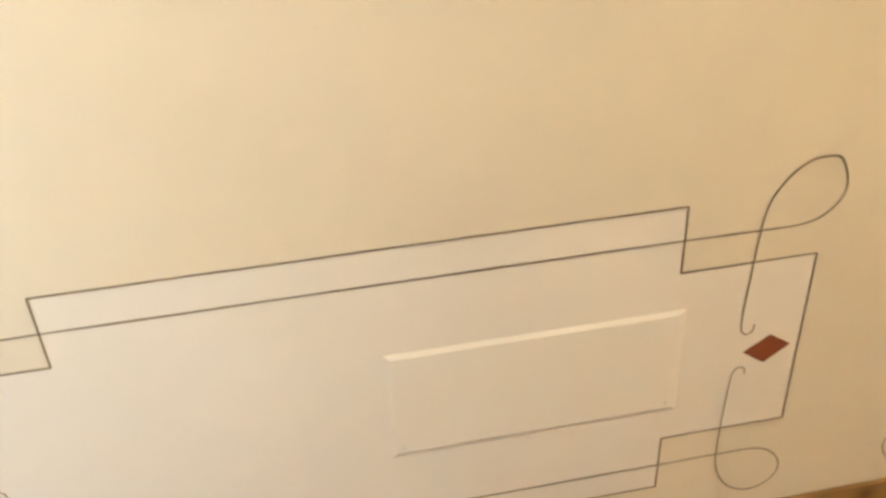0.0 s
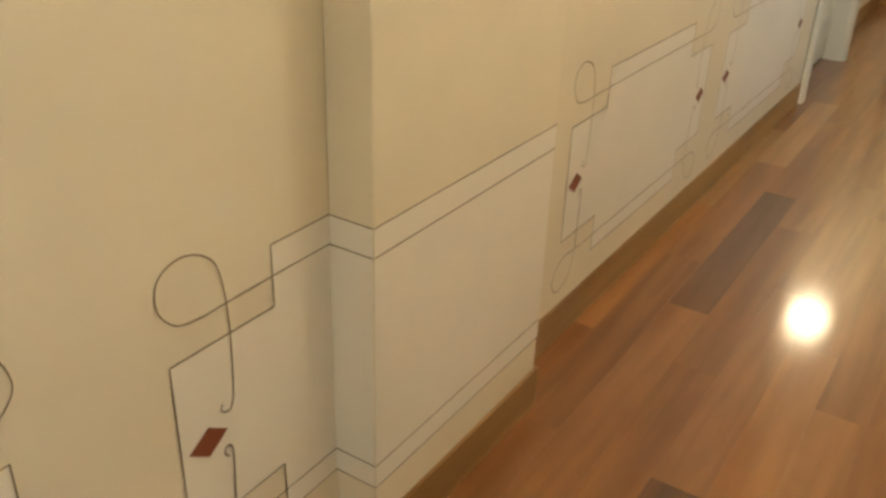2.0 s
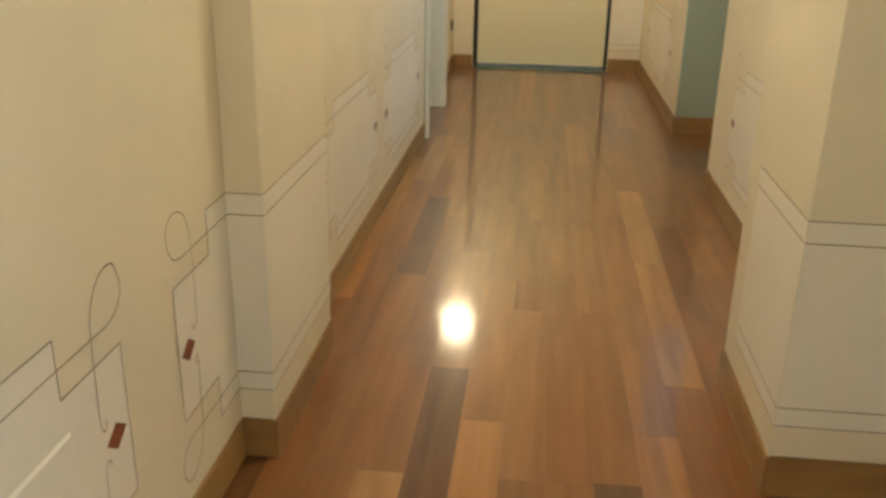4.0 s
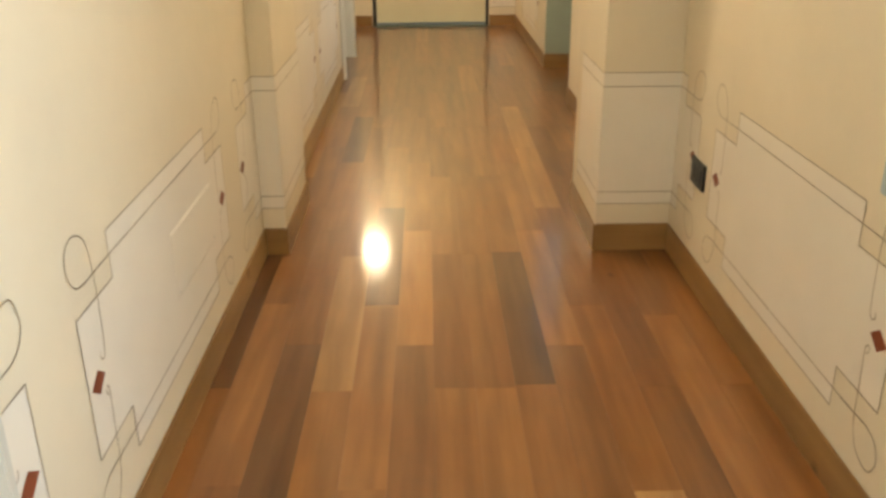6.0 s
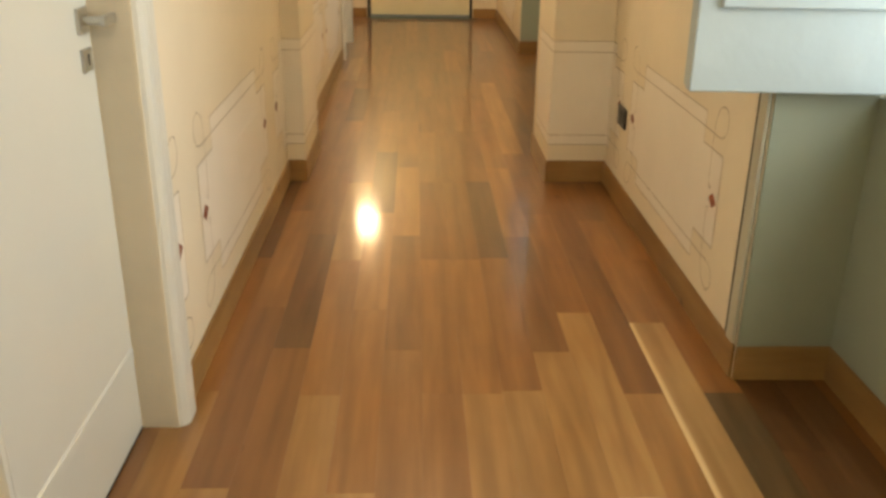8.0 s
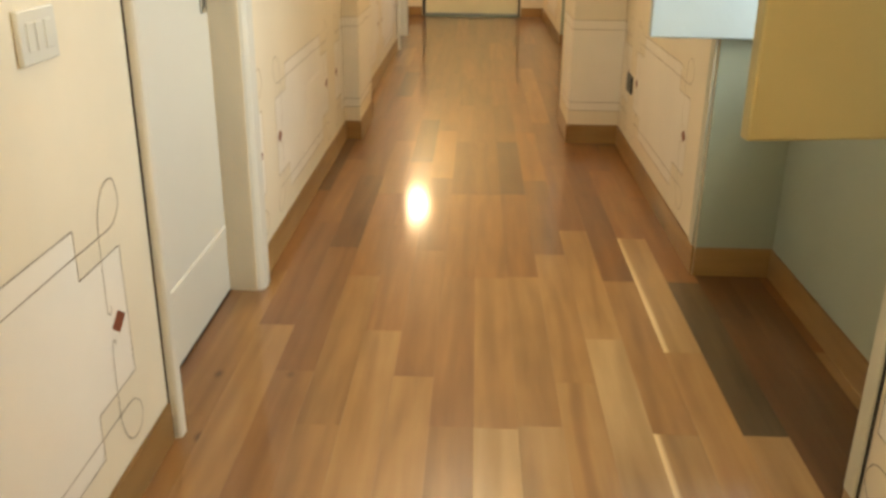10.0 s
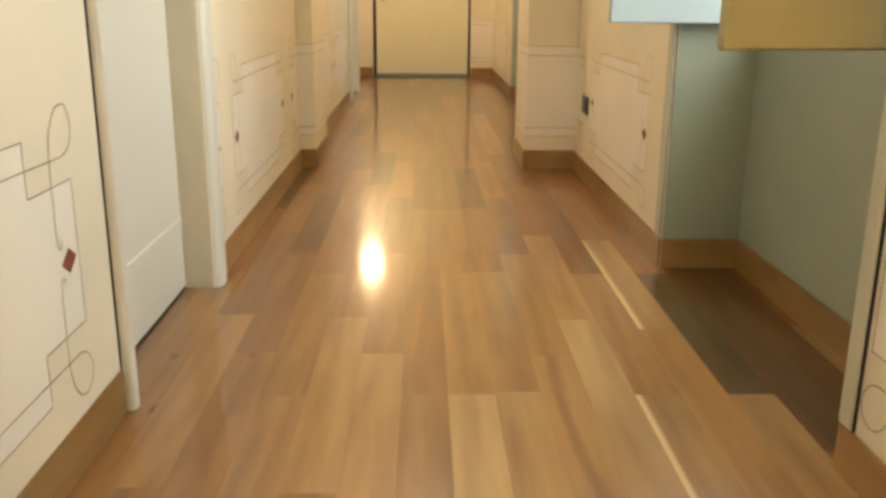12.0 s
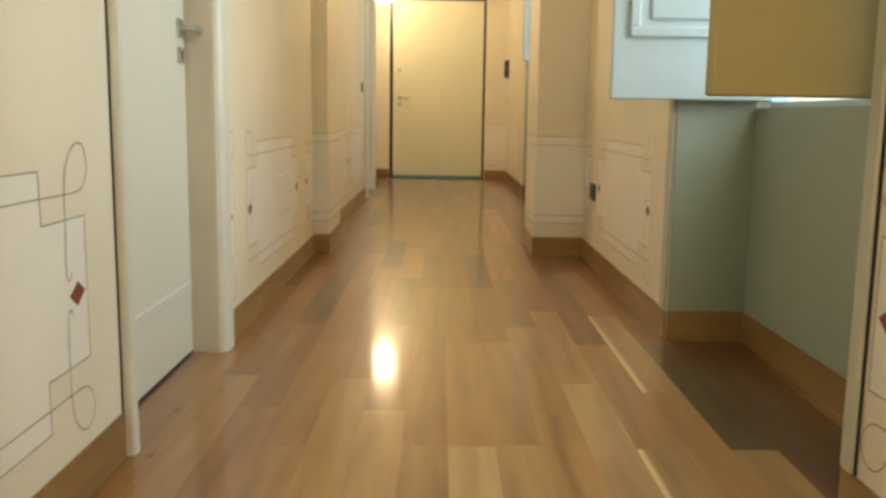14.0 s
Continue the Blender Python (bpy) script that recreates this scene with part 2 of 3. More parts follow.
BT = 0.007
for a, b in ((XB, DOOR1[0] - 0.0485), (DOOR1[1] + 0.088, PIL[0] - BT), (PIL[1] + BT, DOOR2[0] - 0.085)):
    baseboard(a, b, YL - BT, YL - 0.0005)
baseboard(DOOR2[1] + 0.02, XE - BT, YF - BT, YF - 0.0005)
baseboard(PIL[0] - BT, PIL[1] + BT, YPL - BT, YPL - 0.0005)
baseboard(PIL[0] - BT, PIL[0] - 0.0005, YPL - 0.0005, YL - 0.001)
baseboard(PIL[1] + 0.0005, PIL[1] + BT, YPL - 0.0005, YL - 0.001)
for a, b in ((XB, NICHE1[0]), (NICHE1[1], PIR[0] - BT), (PIR[1] + BT, NICHE2[0]), (NICHE2[1] - 0.01, XE - BT)):
    baseboard(a, b, YR + 0.0005, YR + BT)
baseboard(PIR[0] - BT, PIR[1] + BT, YPR + 0.0005, YPR + BT)
baseboard(PIR[0] - BT, PIR[0] - 0.0005, YR + 0.001, YPR + 0.0005)
baseboard(PIR[1] + 0.0005, PIR[1] + BT, YR + 0.001, YPR + 0.0005)
for a, b in (NICHE1, NICHE2):
    baseboard(a + 0.008, b - 0.018, YN + 0.0005, YN + BT)
    baseboard(b - 0.018, b - 0.007, YN + 0.0005, YR)
    baseboard(a + 0.007, a + 0.014, YN + 0.008, YR)
baseboard(XE - BT, XE - 0.0005, 0.74, YF)
baseboard(XE - BT, XE - 0.0005, YR, -0.424)


# ---- painted panels ----
class Face:
    """A wall face: u runs along it, z up; a point a little proud of it."""

    def __init__(self, parent, fn):
        self.parent, self.at = parent, fn


def ribbon(bm, pts, face, width=0.0029, lift=0.0016, closed=False):
    n = len(pts)
    left, right = [], []
    for i, (u, z) in enumerate(pts):
        a = Vector(pts[i - 1] if i or closed else pts[0])
        b = Vector(pts[(i + 1) % n] if i < n - 1 or closed else pts[-1])
        p = Vector((u, z))
        d1, d2 = (p - a), (b - p)
        d1 = d1.normalized() if d1.length > 1e-6 else d2.normalized()
        d2 = d2.normalized() if d2.length > 1e-6 else d1
        nrm = Vector((-(d1 + d2).y, (d1 + d2).x))
        nrm = nrm.normalized() if nrm.length > 1e-6 else Vector((-d1.y, d1.x))
        k = 0.5 * width / max(0.4, abs(nrm.dot(Vector((-d1.y, d1.x)))))
        k *= 0.85 + 0.3 * noise.noise(Vector((u * 23, z * 23, 1.7)))
        left.append(bm.verts.new(face.at(*(p + nrm * k), lift)))
        right.append(bm.verts.new(face.at(*(p - nrm * k), lift)))
    for i in range(n - (0 if closed else 1)):
        j = (i + 1) % n
        bm.faces.new((left[i], left[j], right[j], right[i]))


def spline(pts, steps=7):
    out = []
    P = [pts[0], *pts, pts[-1]]
    for i in range(1, len(P) - 2):
        p0, p1, p2, p3 = (Vector(q) for q in P[i - 1:i + 3])
        for k in range(steps):
            t = k / steps
            out.append(tuple(0.5 * (2 * p1 + (p2 - p0) * t + (2 * p0 - 5 * p1 + 4 * p2 - p3) * t * t + (3 * p1 - p0 - 3 * p2 + p3) * t ** 3)))
    out.append(tuple(pts[-1]))
    return out


def wobble(a, b, step=0.05):
    """A line from a to b as a hand paints it."""
    a, b = Vector(a), Vector(b)
    n = max(2, int((b - a).length / step))
    return [tuple(a.lerp(b, i / n) + Vector((0, 0.0008 * noise.noise(Vector((a.x + i * 0.3, a.y * 9, 4.1)))))) for i in range(n + 1)]


ZT, ZS, ZLO, ZB, ZTHIN, MID = 0.656, 0.560, 0.277, 0.180, 0.608, 0.4165
STEP = 0.187
# scrolls as control points (out from the panel's end, height): after and before a field, upper and lower
SCROLL_TOP = {1: [(-0.187, 0.608), (-0.086, 0.607), (-0.029, 0.608), (0.003, 0.621), (0.022, 0.650), (0.009, 0.692), (-0.014, 0.700), (-0.040, 0.694), (-0.066, 0.670),
                  (-0.083, 0.630), (-0.089, 0.536), (-0.091, 0.462), (-0.083, 0.444), (-0.073, 0.448), (-0.072, 0.459)],
              -1: [(-0.187, 0.608), (-0.100, 0.607), (-0.058, 0.606), (-0.019, 0.613), (0.005, 0.640), (0.007, 0.670), (-0.006, 0.691), (-0.038, 0.700), (-0.072, 0.687),
                   (-0.093, 0.657), (-0.102, 0.580), (-0.100, 0.494), (-0.096, 0.453), (-0.086, 0.442), (-0.074, 0.449), (-0.077, 0.459)]}
SCROLL_LOW = {1: [(-0.187, 0.225), (-0.096, 0.225), (-0.035, 0.223), (-0.004, 0.207), (0.011, 0.177), (-0.002, 0.148), (-0.035, 0.137), (-0.069, 0.153), (-0.090, 0.187),
                  (-0.097, 0.230), (-0.096, 0.320), (-0.093, 0.374), (-0.085, 0.387), (-0.075, 0.383), (-0.075, 0.373)],
              -1: [(-0.187, 0.225), (-0.088, 0.226), (-0.029, 0.228), (0.010, 0.215), (0.029, 0.180), (0.012, 0.147), (-0.020, 0.143), (-0.060, 0.166), (-0.080, 0.215),
                   (-0.084, 0.300), (-0.088, 0.370), (-0.080, 0.386), (-0.072, 0.378), (-0.080, 0.367)]}


def painted_panel(face, a, b, end_a=True, end_b=True, cut_a=None):
    """A white field from u = a to b with stepped ends, scrolls and rust diamonds."""
    sa, sb = (a + STEP if end_a else a), (b - STEP if end_b else b)
    cells = [(sa, sb, ZB, ZT)] + ([(a, sa, ZLO, ZS)] if end_a else []) + ([(sb, b, ZLO, ZS)] if end_b else [])
    if cut_a is not None:
        cells = [(cut_a, b, ZLO, ZS)]
    bm = bmesh.new()
    for u0, u1, z0, z1 in cells:
        bm.faces.new([bm.verts.new(face.at(u, z, 0.0008)) for u, z in ((u0, z0), (u1, z0), (u1, z1), (u0, z1))])
    field = part("painted_panel", bm, WHITE, face.parent, "off-white painted panel field with a thin brown outline")
    lines = []
    if cut_a is not None:
        lines = [[(cut_a, ZS), (b, ZS), (b, ZLO), (cut_a, ZLO)]]
    else:
        lines.append([(sa, ZT), (sb, ZT)] + ([(sb, ZS), (b, ZS), (b, ZLO), (sb, ZLO), (sb, ZB)] if end_b else []))
        lines.append([(sb, ZB), (sa, ZB)] + ([(sa, ZLO), (a, ZLO), (a, ZS), (sa, ZS), (sa, ZT)] if end_a else []))
        lines.append([(sa, ZTHIN), (sb, ZTHIN)])
        lines.append([(sa, 2 * MID - ZTHIN), (sb, 2 * MID - ZTHIN)])
    for ln in lines:
        bm = bmesh.new()
        for p, q in zip(ln, ln[1:]):
            if (Vector(p) - Vector(q)).length > 1e-4:
                ribbon(bm, wobble(p, q), face)
        part("painted_line", bm, LINE, field)
    for on, o, s in ((end_a and cut_a is None, a, -1), (end_b, b, 1)):
        if not on:
            continue
        for curve, lift in ((SCROLL_TOP[s], 0.0018), (SCROLL_LOW[s], 0.002)):
            pts = [(o + s * u, z) for u, z in (curve if cut_a is None else curve[1:])]
            bm = bmesh.new()
            ribbon(bm, spline(pts), face, 0.0028, lift)
            part("painted_scroll", bm, LINE, field)
        bm = bmesh.new()
        c = o - s * 0.047
        bm.faces.new([bm.verts.new(face.at(u, z, 0.0018)) for u, z in ((c - 0.035, 0.413), (c - 0.001, 0.389), (c + 0.035, 0.415), (c + 0.002, 0.437))])
        part("painted_diamond", bm, RUST, field, "small rust-red painted diamond")
    return field


left = Face(wall_left, lambda u, z, d: (u, YL - d, z))
right = Face(wall_right, lambda u, z, d: (u, YR + d, z))
left_face = Face(pil_left, lambda u, z, d: (u, YPL - d, z))
left_side = Face(pil_left, lambda u, z, d: (PIL[0] - d, u, z))
right_face = Face(pil_right, lambda u, z, d: (u, YPR + d, z))
right_side = Face(pil_right, lambda u, z, d: (PIR[0] - d, u, z))

entry_face = Face(wall_entry, lambda u, z, d: (XE - d, u, z))
painted_panel(entry_face, YR + 0.001, -0.424, False, False)
painted_panel(left, -3.45, -1.338)
painted_panel(left, -0.6, -0.098, cut_a=-0.212)
painted_panel(left, 0.108, 1.243)
painted_panel(left, 1.458, PIL[0], end_b=False)
painted_panel(left_side, YPL, YL, False, False)
painted_panel(left_face, *PIL, False, False)
painted_panel(left, 2.59, 3.55)
painted_panel(left, 3.715, 4.80)
painted_panel(right, -3.45, -1.50)
painted_panel(right, 0.222, 1.36)
painted_panel(right, 1.515, PIR[0], end_b=False)
painted_panel(right_side, YR, YPR, False, False)
painted_panel(right_face, PIR[0], 2.20, False, False)
painted_panel(right, 2.75, 3.875)
painted_panel(right, 5.895, 7.245)


# ---- doors ----
def handle_set(parent, x, y, z, out, tip):
    """Square rose, lever towards tip, and a keyhole plate under it. out: the way it stands out."""
    bm = bmesh.new()
    box(bm, x - 0.026, x + 0.026, y, y + out * 0.009, z - 0.026, z + 0.026)
    bevel(bm, 0.002)
    rose = part("handle_rose", bm, STEEL, parent, "square satin steel handle rose")
    bm = bmesh.new()
    bmesh.ops.create_cone(bm, segments=16, radius1=0.009, radius2=0.009, depth=0.045, cap_ends=True,
                          matrix=Matrix.Translation((x, y + out * 0.03, z)) @ Matrix.Rotation(radians(90), 4, "X"))
    v = box(bm, min(x - tip * 0.01, x + tip * 0.12), max(x - tip * 0.01, x + tip * 0.12), y + out * 0.043, y + out * 0.056, z - 0.011, z + 0.011)
    bevel(bm, 0.003, 2, v)
    part("lever", bm, STEEL, rose, "satin steel lever handle")
    bm = bmesh.new()
    box(bm, x - 0.024, x + 0.024, y, y + out * 0.008, z - 0.104, z - 0.056)
    bevel(bm, 0.002)
    plate = part("keyhole_plate", bm, STEEL, parent, "square satin steel keyhole plate")
    bm = bmesh.new()
    box(bm, x - 0.0025, x + 0.0025, y + out * 0.0075, y + out * 0.0095, z - 0.09, z - 0.072)
    bmesh.ops.create_cone(bm, segments=12, radius1=0.0045, radius2=0.0045, depth=0.002, cap_ends=True,
                          matrix=Matrix.Translation((x, y + out * 0.0086, z - 0.072)) @ Matrix.Rotation(radians(90), 4, "X"))
    part("keyhole", bm, BLACK, plate)


def panel_door(name, a, b, label):
    ob = thing(name, label, "door", kind="structure")
    YD = 0.889
    # Unseen dark sheet behind the leaf, added so its edge gaps look dark.
    boxes("door_stop", GAP, (a + 0.001, b - 0.001, YD + 0.047, YD + 0.06, 0.006, 2.1), parent=ob)
    leaf = boxes("leaf", LACQUER, (a + 0.006, b - 0.0055, YD, YD + 0.045, 0.008, 2.08), parent=ob, bev=0.002)
    for z0, z1 in ((0.205, 0.235), (1.88, 1.91)):
        bm = bmesh.new()
        bevel(bm, 0.0045, 4, box(bm, a + 0.012, b - 0.012, YD - 0.005, YD + 0.006, z0, z1))
        part("moulding", bm, LACQUER, leaf)
    for s, x in ((-1, a), (1, b)):
        bm = bmesh.new()
        prof = [(0.0, 0.088), (0.0, 0.006), (0.005, -0.010), (0.014, -0.020), (0.026, -0.024), (0.060, -0.024), (0.064, -0.021), (0.067, -0.024),
                (0.086, -0.022), (0.092, -0.016), (0.092, -0.0008), (0.002, -0.0008), (0.002, 0.088)]
        wide = 0.46 if s < 0 and a < 0 else 1.0
        rows = [[bm.verts.new((x + s * wide * p[0], YL + p[1], z)) for p in prof] for z in (0.0, 2.10)]
        for i in range(len(prof)):
            j = (i + 1) % len(prof)
            bm.faces.new((rows[0][i], rows[0][j], rows[1][j], rows[1][i]))
        bmesh.ops.triangulate(bm, faces=[bm.faces.new(rows[0]), bm.faces.new(rows[1][::-1])])
        part("casing", bm, LACQUER, ob, "rounded ivory door casing")
        if s < 0:
            edge = x - 0.0922 * wide
            boxes("casing_gap", GAP, (edge - 0.006, edge - 0.0003, YL - 0.003, YL - 0.0005, 0.0, 2.1), parent=ob)
    boxes("casing_head", LACQUER, (a - 0.09, b + 0.09, YL - 0.023, YL - 0.0008, 2.1, 2.19), parent=ob, bev=0.005)
    boxes("threshold_gap", GAP, (a, b, YD + 0.001, YD + 0.05, 0.0005, 0.005), parent=ob)
    return ob, leaf, YD


d1, leaf1, yd = panel_door("door_1", *DOOR1, "closed white lacquered panel door with ivory casing")
handle_set(leaf1, DOOR1[1] - 0.055, yd, 1.008, -1, 1)
d2, leaf2, yd = panel_door("door_2", *DOOR2, "closed white lacquered door near the corridor's end")
handle_set(leaf2, DOOR2[0] + 0.06, yd, 0.968, -1, -1)

entry = thing("door_3", "closed cream laminate security door with dark frame gap", "door", kind="structure")
boxes("frame", BLACK, (XE + 0.002, XE + 0.12, 0.698, 0.734, 0, 2.138), (XE + 0.002, XE + 0.12, -0.417, -0.391, 0, 2.138), (XE + 0.002, XE + 0.12, -0.391, 0.698, 2.112, 2.138), parent=entry)
eleaf = boxes("leaf", ENTRY, (XE - 0.012, XE + 0.05, -0.388, 0.694, 0.034, 2.108), parent=entry, bev=0.003)
boxes("threshold", METAL_STRIP, (XE - 0.10, XE + 0.12, -0.391, 0.698, -0.002, 0.022), parent=entry, bev=0.002)
for z, r in ((1.29, 0.018), (0.965, 0.02), (0.885, 0.02)):
    bm = bmesh.new()
    bmesh.ops.create_cone(bm, segments=20, radius1=r + 0.008, radius2=r + 0.004, depth=0.012, cap_ends=True,
                          matrix=Matrix.Translation((XE - 0.018, 0.615, z)) @ Matrix.Rotation(radians(-90), 4, "Y"))
    part("lock_rose", bm, STEEL, eleaf, "round satin steel lock rose")
bm = bmesh.new()
bmesh.ops.create_cone(bm, segments=14, radius1=0.009, radius2=0.009, depth=0.05, cap_ends=True,
                      matrix=Matrix.Translation((XE - 0.045, 0.615, 0.965)) @ Matrix.Rotation(radians(90), 4, "Y"))
bevel(bm, 0.003, 2, box(bm, XE - 0.075, XE - 0.06, 0.49, 0.626, 0.955, 0.976))
part("lever", bm, STEEL, eleaf, "satin steel lever handle")
bm = bmesh.new()
bmesh.ops.create_cone(bm, segments=14, radius1=0.011, radius2=0.009, depth=0.006, cap_ends=True,
                      matrix=Matrix.Translation((XE - 0.015, 0.155, 1.47)) @ Matrix.Rotation(radians(-90), 4, "Y"))
part("spyhole", bm, STEEL, eleaf, "small steel spyhole")

# ---- window recesses ----
for n, (a, b), z0 in ((1, NICHE1, 0.80), (2, NICHE2, 1.26)):
    win = thing("window_%d" % n, "white window frame above the grey recess", "window", kind="structure")
    for s in ((a + 0.007, a + 0.047, z0 + 0.02, 2.3), (b - 0.047, b - 0.007, z0 + 0.02, 2.3), (a + 0.047, b - 0.047, z0 + 0.0, z0 + 0.02), (a + 0.047, b - 0.047, 2.26, 2.3)):
        boxes("window_frame", SHUTTER, (s[0], s[1], YN - 0.09, YN - 0.03, s[2], s[3]), parent=win, bev=0.003)
    structure(boxes("wall_over_recess_%d" % n, CREAM, (a, b, YN - 0.17, YN - 0.1, 2.3, TOP)), "plain wall over the window", "wall")


def casing(x0, x1, y1):
    bm = bmesh.new()
    box(bm, x0, x1, YR + 0.001, y1, BH + 0.001, 2.34)
    bevel(bm, 0.004)
    structure(part("trim", bm, TRIM), "grey-green wooden casing strip at the window recess", "trim")


casing(NICHE1[1] + 0.002, NICHE1[1] + 0.055, YR + 0.012)
structure(boxes("trim", GAP, (NICHE1[1] + 0.055, NICHE1[1] + 0.086, YR + 0.0005, YR + 0.0025, BH, 2.34)), "dark joint between the casing and the wall", "trim")
casing(NICHE1[0] - 0.048, NICHE1[0] - 0.002, YR + 0.012)
structure(boxes("trim", GAP, (NICHE1[0] - 0.0515, NICHE1[0] - 0.0485, YR + 0.0005, YR + 0.006, BH, 2.34)), "dark joint between the casing and the wall", "trim")


def shutter(hinge, free, z0, z1, thick, moulded, label, folded=0.0):
    """A leaf from its hinge to its free edge; mouldings on the side facing the corridor's near end."""
    h, f = Vector((*hinge, 0)), Vector((*free, 0))
    w = (f - h).length
    ang = math.atan2((f - h).y, (f - h).x)
    ob = thing("window_shutter", label, "shutter", Matrix.Translation((h.x, h.y, z0)) @ Matrix.Rotation(ang, 4, "Z"), "window shutters")
    H = z1 - z0
    bm = bmesh.new()
    box(bm, 0, w, -thick / 2, thick / 2, 0, H)
    if folded:
        box(bm, 0.004, w - 0.006, -thick / 2 - folded, -thick / 2 - 0.003, 0.002, H - 0.004)
    bevel(bm, 0.006, 3)
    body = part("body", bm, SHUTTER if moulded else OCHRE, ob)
    if moulded:
        def ring(x0, x1, zz0, zz1, wid, y0, y1, name, bev):
            bm = bmesh.new()
            for s in ((x0, x1, zz0, zz0 + wid), (x0, x1, zz1 - wid, zz1), (x0, x0 + wid, zz0 + wid, zz1 - wid), (x1 - wid, x1, zz0 + wid, zz1 - wid)):
                bevel(bm, bev, 3, box(bm, s[0], s[1], y0, y1, s[2], s[3]))
            part(name, bm, SHUTTER, body)
        t2 = thick / 2
        for zz0, zz1 in ((0.198, 0.66), (0.78, H - 0.12)):
            ring(0.05, w - 0.052, zz0, zz1, 0.034, t2 - 0.002, t2 + 0.014, "moulding", 0.006)
            bm = bmesh.new()
            bevel(bm, 0.008, 2, box(bm, 0.105, w - 0.117, t2 - 0.002, t2 + 0.008, zz0 + 0.056, zz1 - 0.056))
            part("raised_panel", bm, SHUTTER, body)
    for z in (0.18, H - 0.2):
        bm = bmesh.new()
        bmesh.ops.create_cone(bm, segments=12, radius1=0.008, radius2=0.008, depth=0.09, cap_ends=True, matrix=Matrix.Translation((-0.004, 0, z)))
        part("hinge", bm, STEEL, ob)
    return ob


shutter((-0.135, -0.965), (-0.103, -0.452), 0.822, 2.24, 0.042, True, "open white painted wooden shutter with moulded panel, lit by daylight", 0.045)
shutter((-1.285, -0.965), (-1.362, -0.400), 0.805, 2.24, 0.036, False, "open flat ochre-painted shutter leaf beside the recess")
shutter((5.39, -0.965), (5.37, -0.655), 1.28, 2.24, 0.042, True, "open white wooden shutter of the far window")

# ---- fixtures ----
cover = thing("junction_box_cover", "white plastic junction box cover screwed to the wall", "cover")
bm = bmesh.new()
box(bm, 0.670, 1.072, YL - 0.0032, YL - 0.0005, 0.328, 0.503)
for v in bm.verts:
    if v.co.y < YL - 0.003:
        v.co.x += 0.009 if v.co.x < 0.8 else -0.009
        v.co.z += 0.009 if v.co.z < 0.4 else -0.009
bevel(bm, 0.0015, 4, [v for v in bm.verts if v.co.y < YL - 0.003])
lid = part("lid", bm, PLASTIC, cover)
for x in (0.688, 1.054):
    bm = bmesh.new()
    bmesh.ops.create_cone(bm, segments=14, radius1=0.003, radius2=0.003, depth=0.0016, cap_ends=True,
                          matrix=Matrix.Translation((x, YL - 0.0042, 0.347)) @ Matrix.Rotation(radians(90), 4, "X"))
    part("screw", bm, LACQUER, lid)


def wall_plate(name, label, category, x, y, z, w, h, out, mat, slots=0):
    """A plate on a wall; out: the way it stands out."""
    ob = thing(name, label, category)
    bm = bmesh.new()
    box(bm, x - w / 2, x + w / 2, y, y + out * 0.010, z - h / 2, z + h / 2)
    bevel(bm, 0.003, 3)
    plate = part("plate", bm, mat, ob)
    for i in range(slots):
        cx = x + (i - (slots - 1) / 2) * (w * 0.72 / slots)
        bm = bmesh.new()
        box(bm, cx - w * 0.3 / slots, cx + w * 0.3 / slots, y + out * 0.008, y + out * 0.0125, z - h * 0.27, z + h * 0.27)
        bevel(bm, 0.0015)
        part("insert", bm, mat, plate)
    return ob


wall_plate("wall_socket", "black plastic wall socket between painted diamonds", "socket", 1.478, YR + 0.0005, 0.383, 0.135, 0.086, 1, BLACK, 3)
wall_plate("light_switch", "cream plastic light switch plate on the wall", "switch", -1.55, YL - 0.0005, 1.0, 0.125, 0.085, -1, LACQUER, 3)
wall_plate("light_switch", "dark light switch beside the far door", "switch", 4.70, YL - 0.0005, 0.99, 0.07, 0.085, -1, BLACK, 1)
wall_plate("light_switch", "dark light switch near the entry door", "switch", 7.55, YF - 0.0005, 0.975, 0.10, 0.085, -1, BLACK, 2)
wall_plate("wall_socket", "dark wall socket low beside the entry door", "socket", 7.55, YF - 0.0005, 0.37, 0.10, 0.085, -1, BLACK, 2)

inter = thing("intercom", "black intercom receiver on the entry wall", "intercom")
bm = bmesh.new()
box(bm, 7.50, 7.58, YR + 0.0005, YR + 0.02, 1.20, 1.42)
bevel(bm, 0.008, 3)
base = part("base", bm, BLACK, inter)
bm = bmesh.new()
bevel(bm, 0.016, 4, box(bm, 7.515, 7.565, YR + 0.018, YR + 0.055, 1.21, 1.41))
part("receiver", bm, BLACK, inter)


# ---- lamps ----
def glow(name, colour, strength):
    m = bpy.data.materials.new(name)
    m.use_nodes = True
    b = m.node_tree.nodes["Principled BSDF"]
    b.inputs["Base Color"].default_value = (0.8, 0.75, 0.65, 1)
    b.inputs["Emission Color"].default_value, b.inputs["Emission Strength"].default_value = (*colour, 1), strength
    return m


sconce = thing("wall_lamp", "lit opal glass wall lamp beside the entry door", "lamp")
bm = bmesh.new()
bmesh.ops.create_cone(bm, segments=28, radius1=0.075, radius2=0.07, depth=0.02, cap_ends=True,
                      matrix=Matrix.Translation((7.0, YF - 0.011, 2.12)) @ Matrix.Rotation(radians(90), 4, "X"))
part("mount", bm, STEEL, sconce)
bm = bmesh.new()
bmesh.ops.create_uvsphere(bm, u_segments=28, v_segments=16, radius=0.138, matrix=Matrix.Translation((7.0, YF - 0.15, 2.12)))
for f in bm.faces:
    f.smooth = True
part("shade", bm, glow("opal_glass_lit", (1.0, 0.79, 0.50), 56.0), sconce, "glowing opal glass globe")



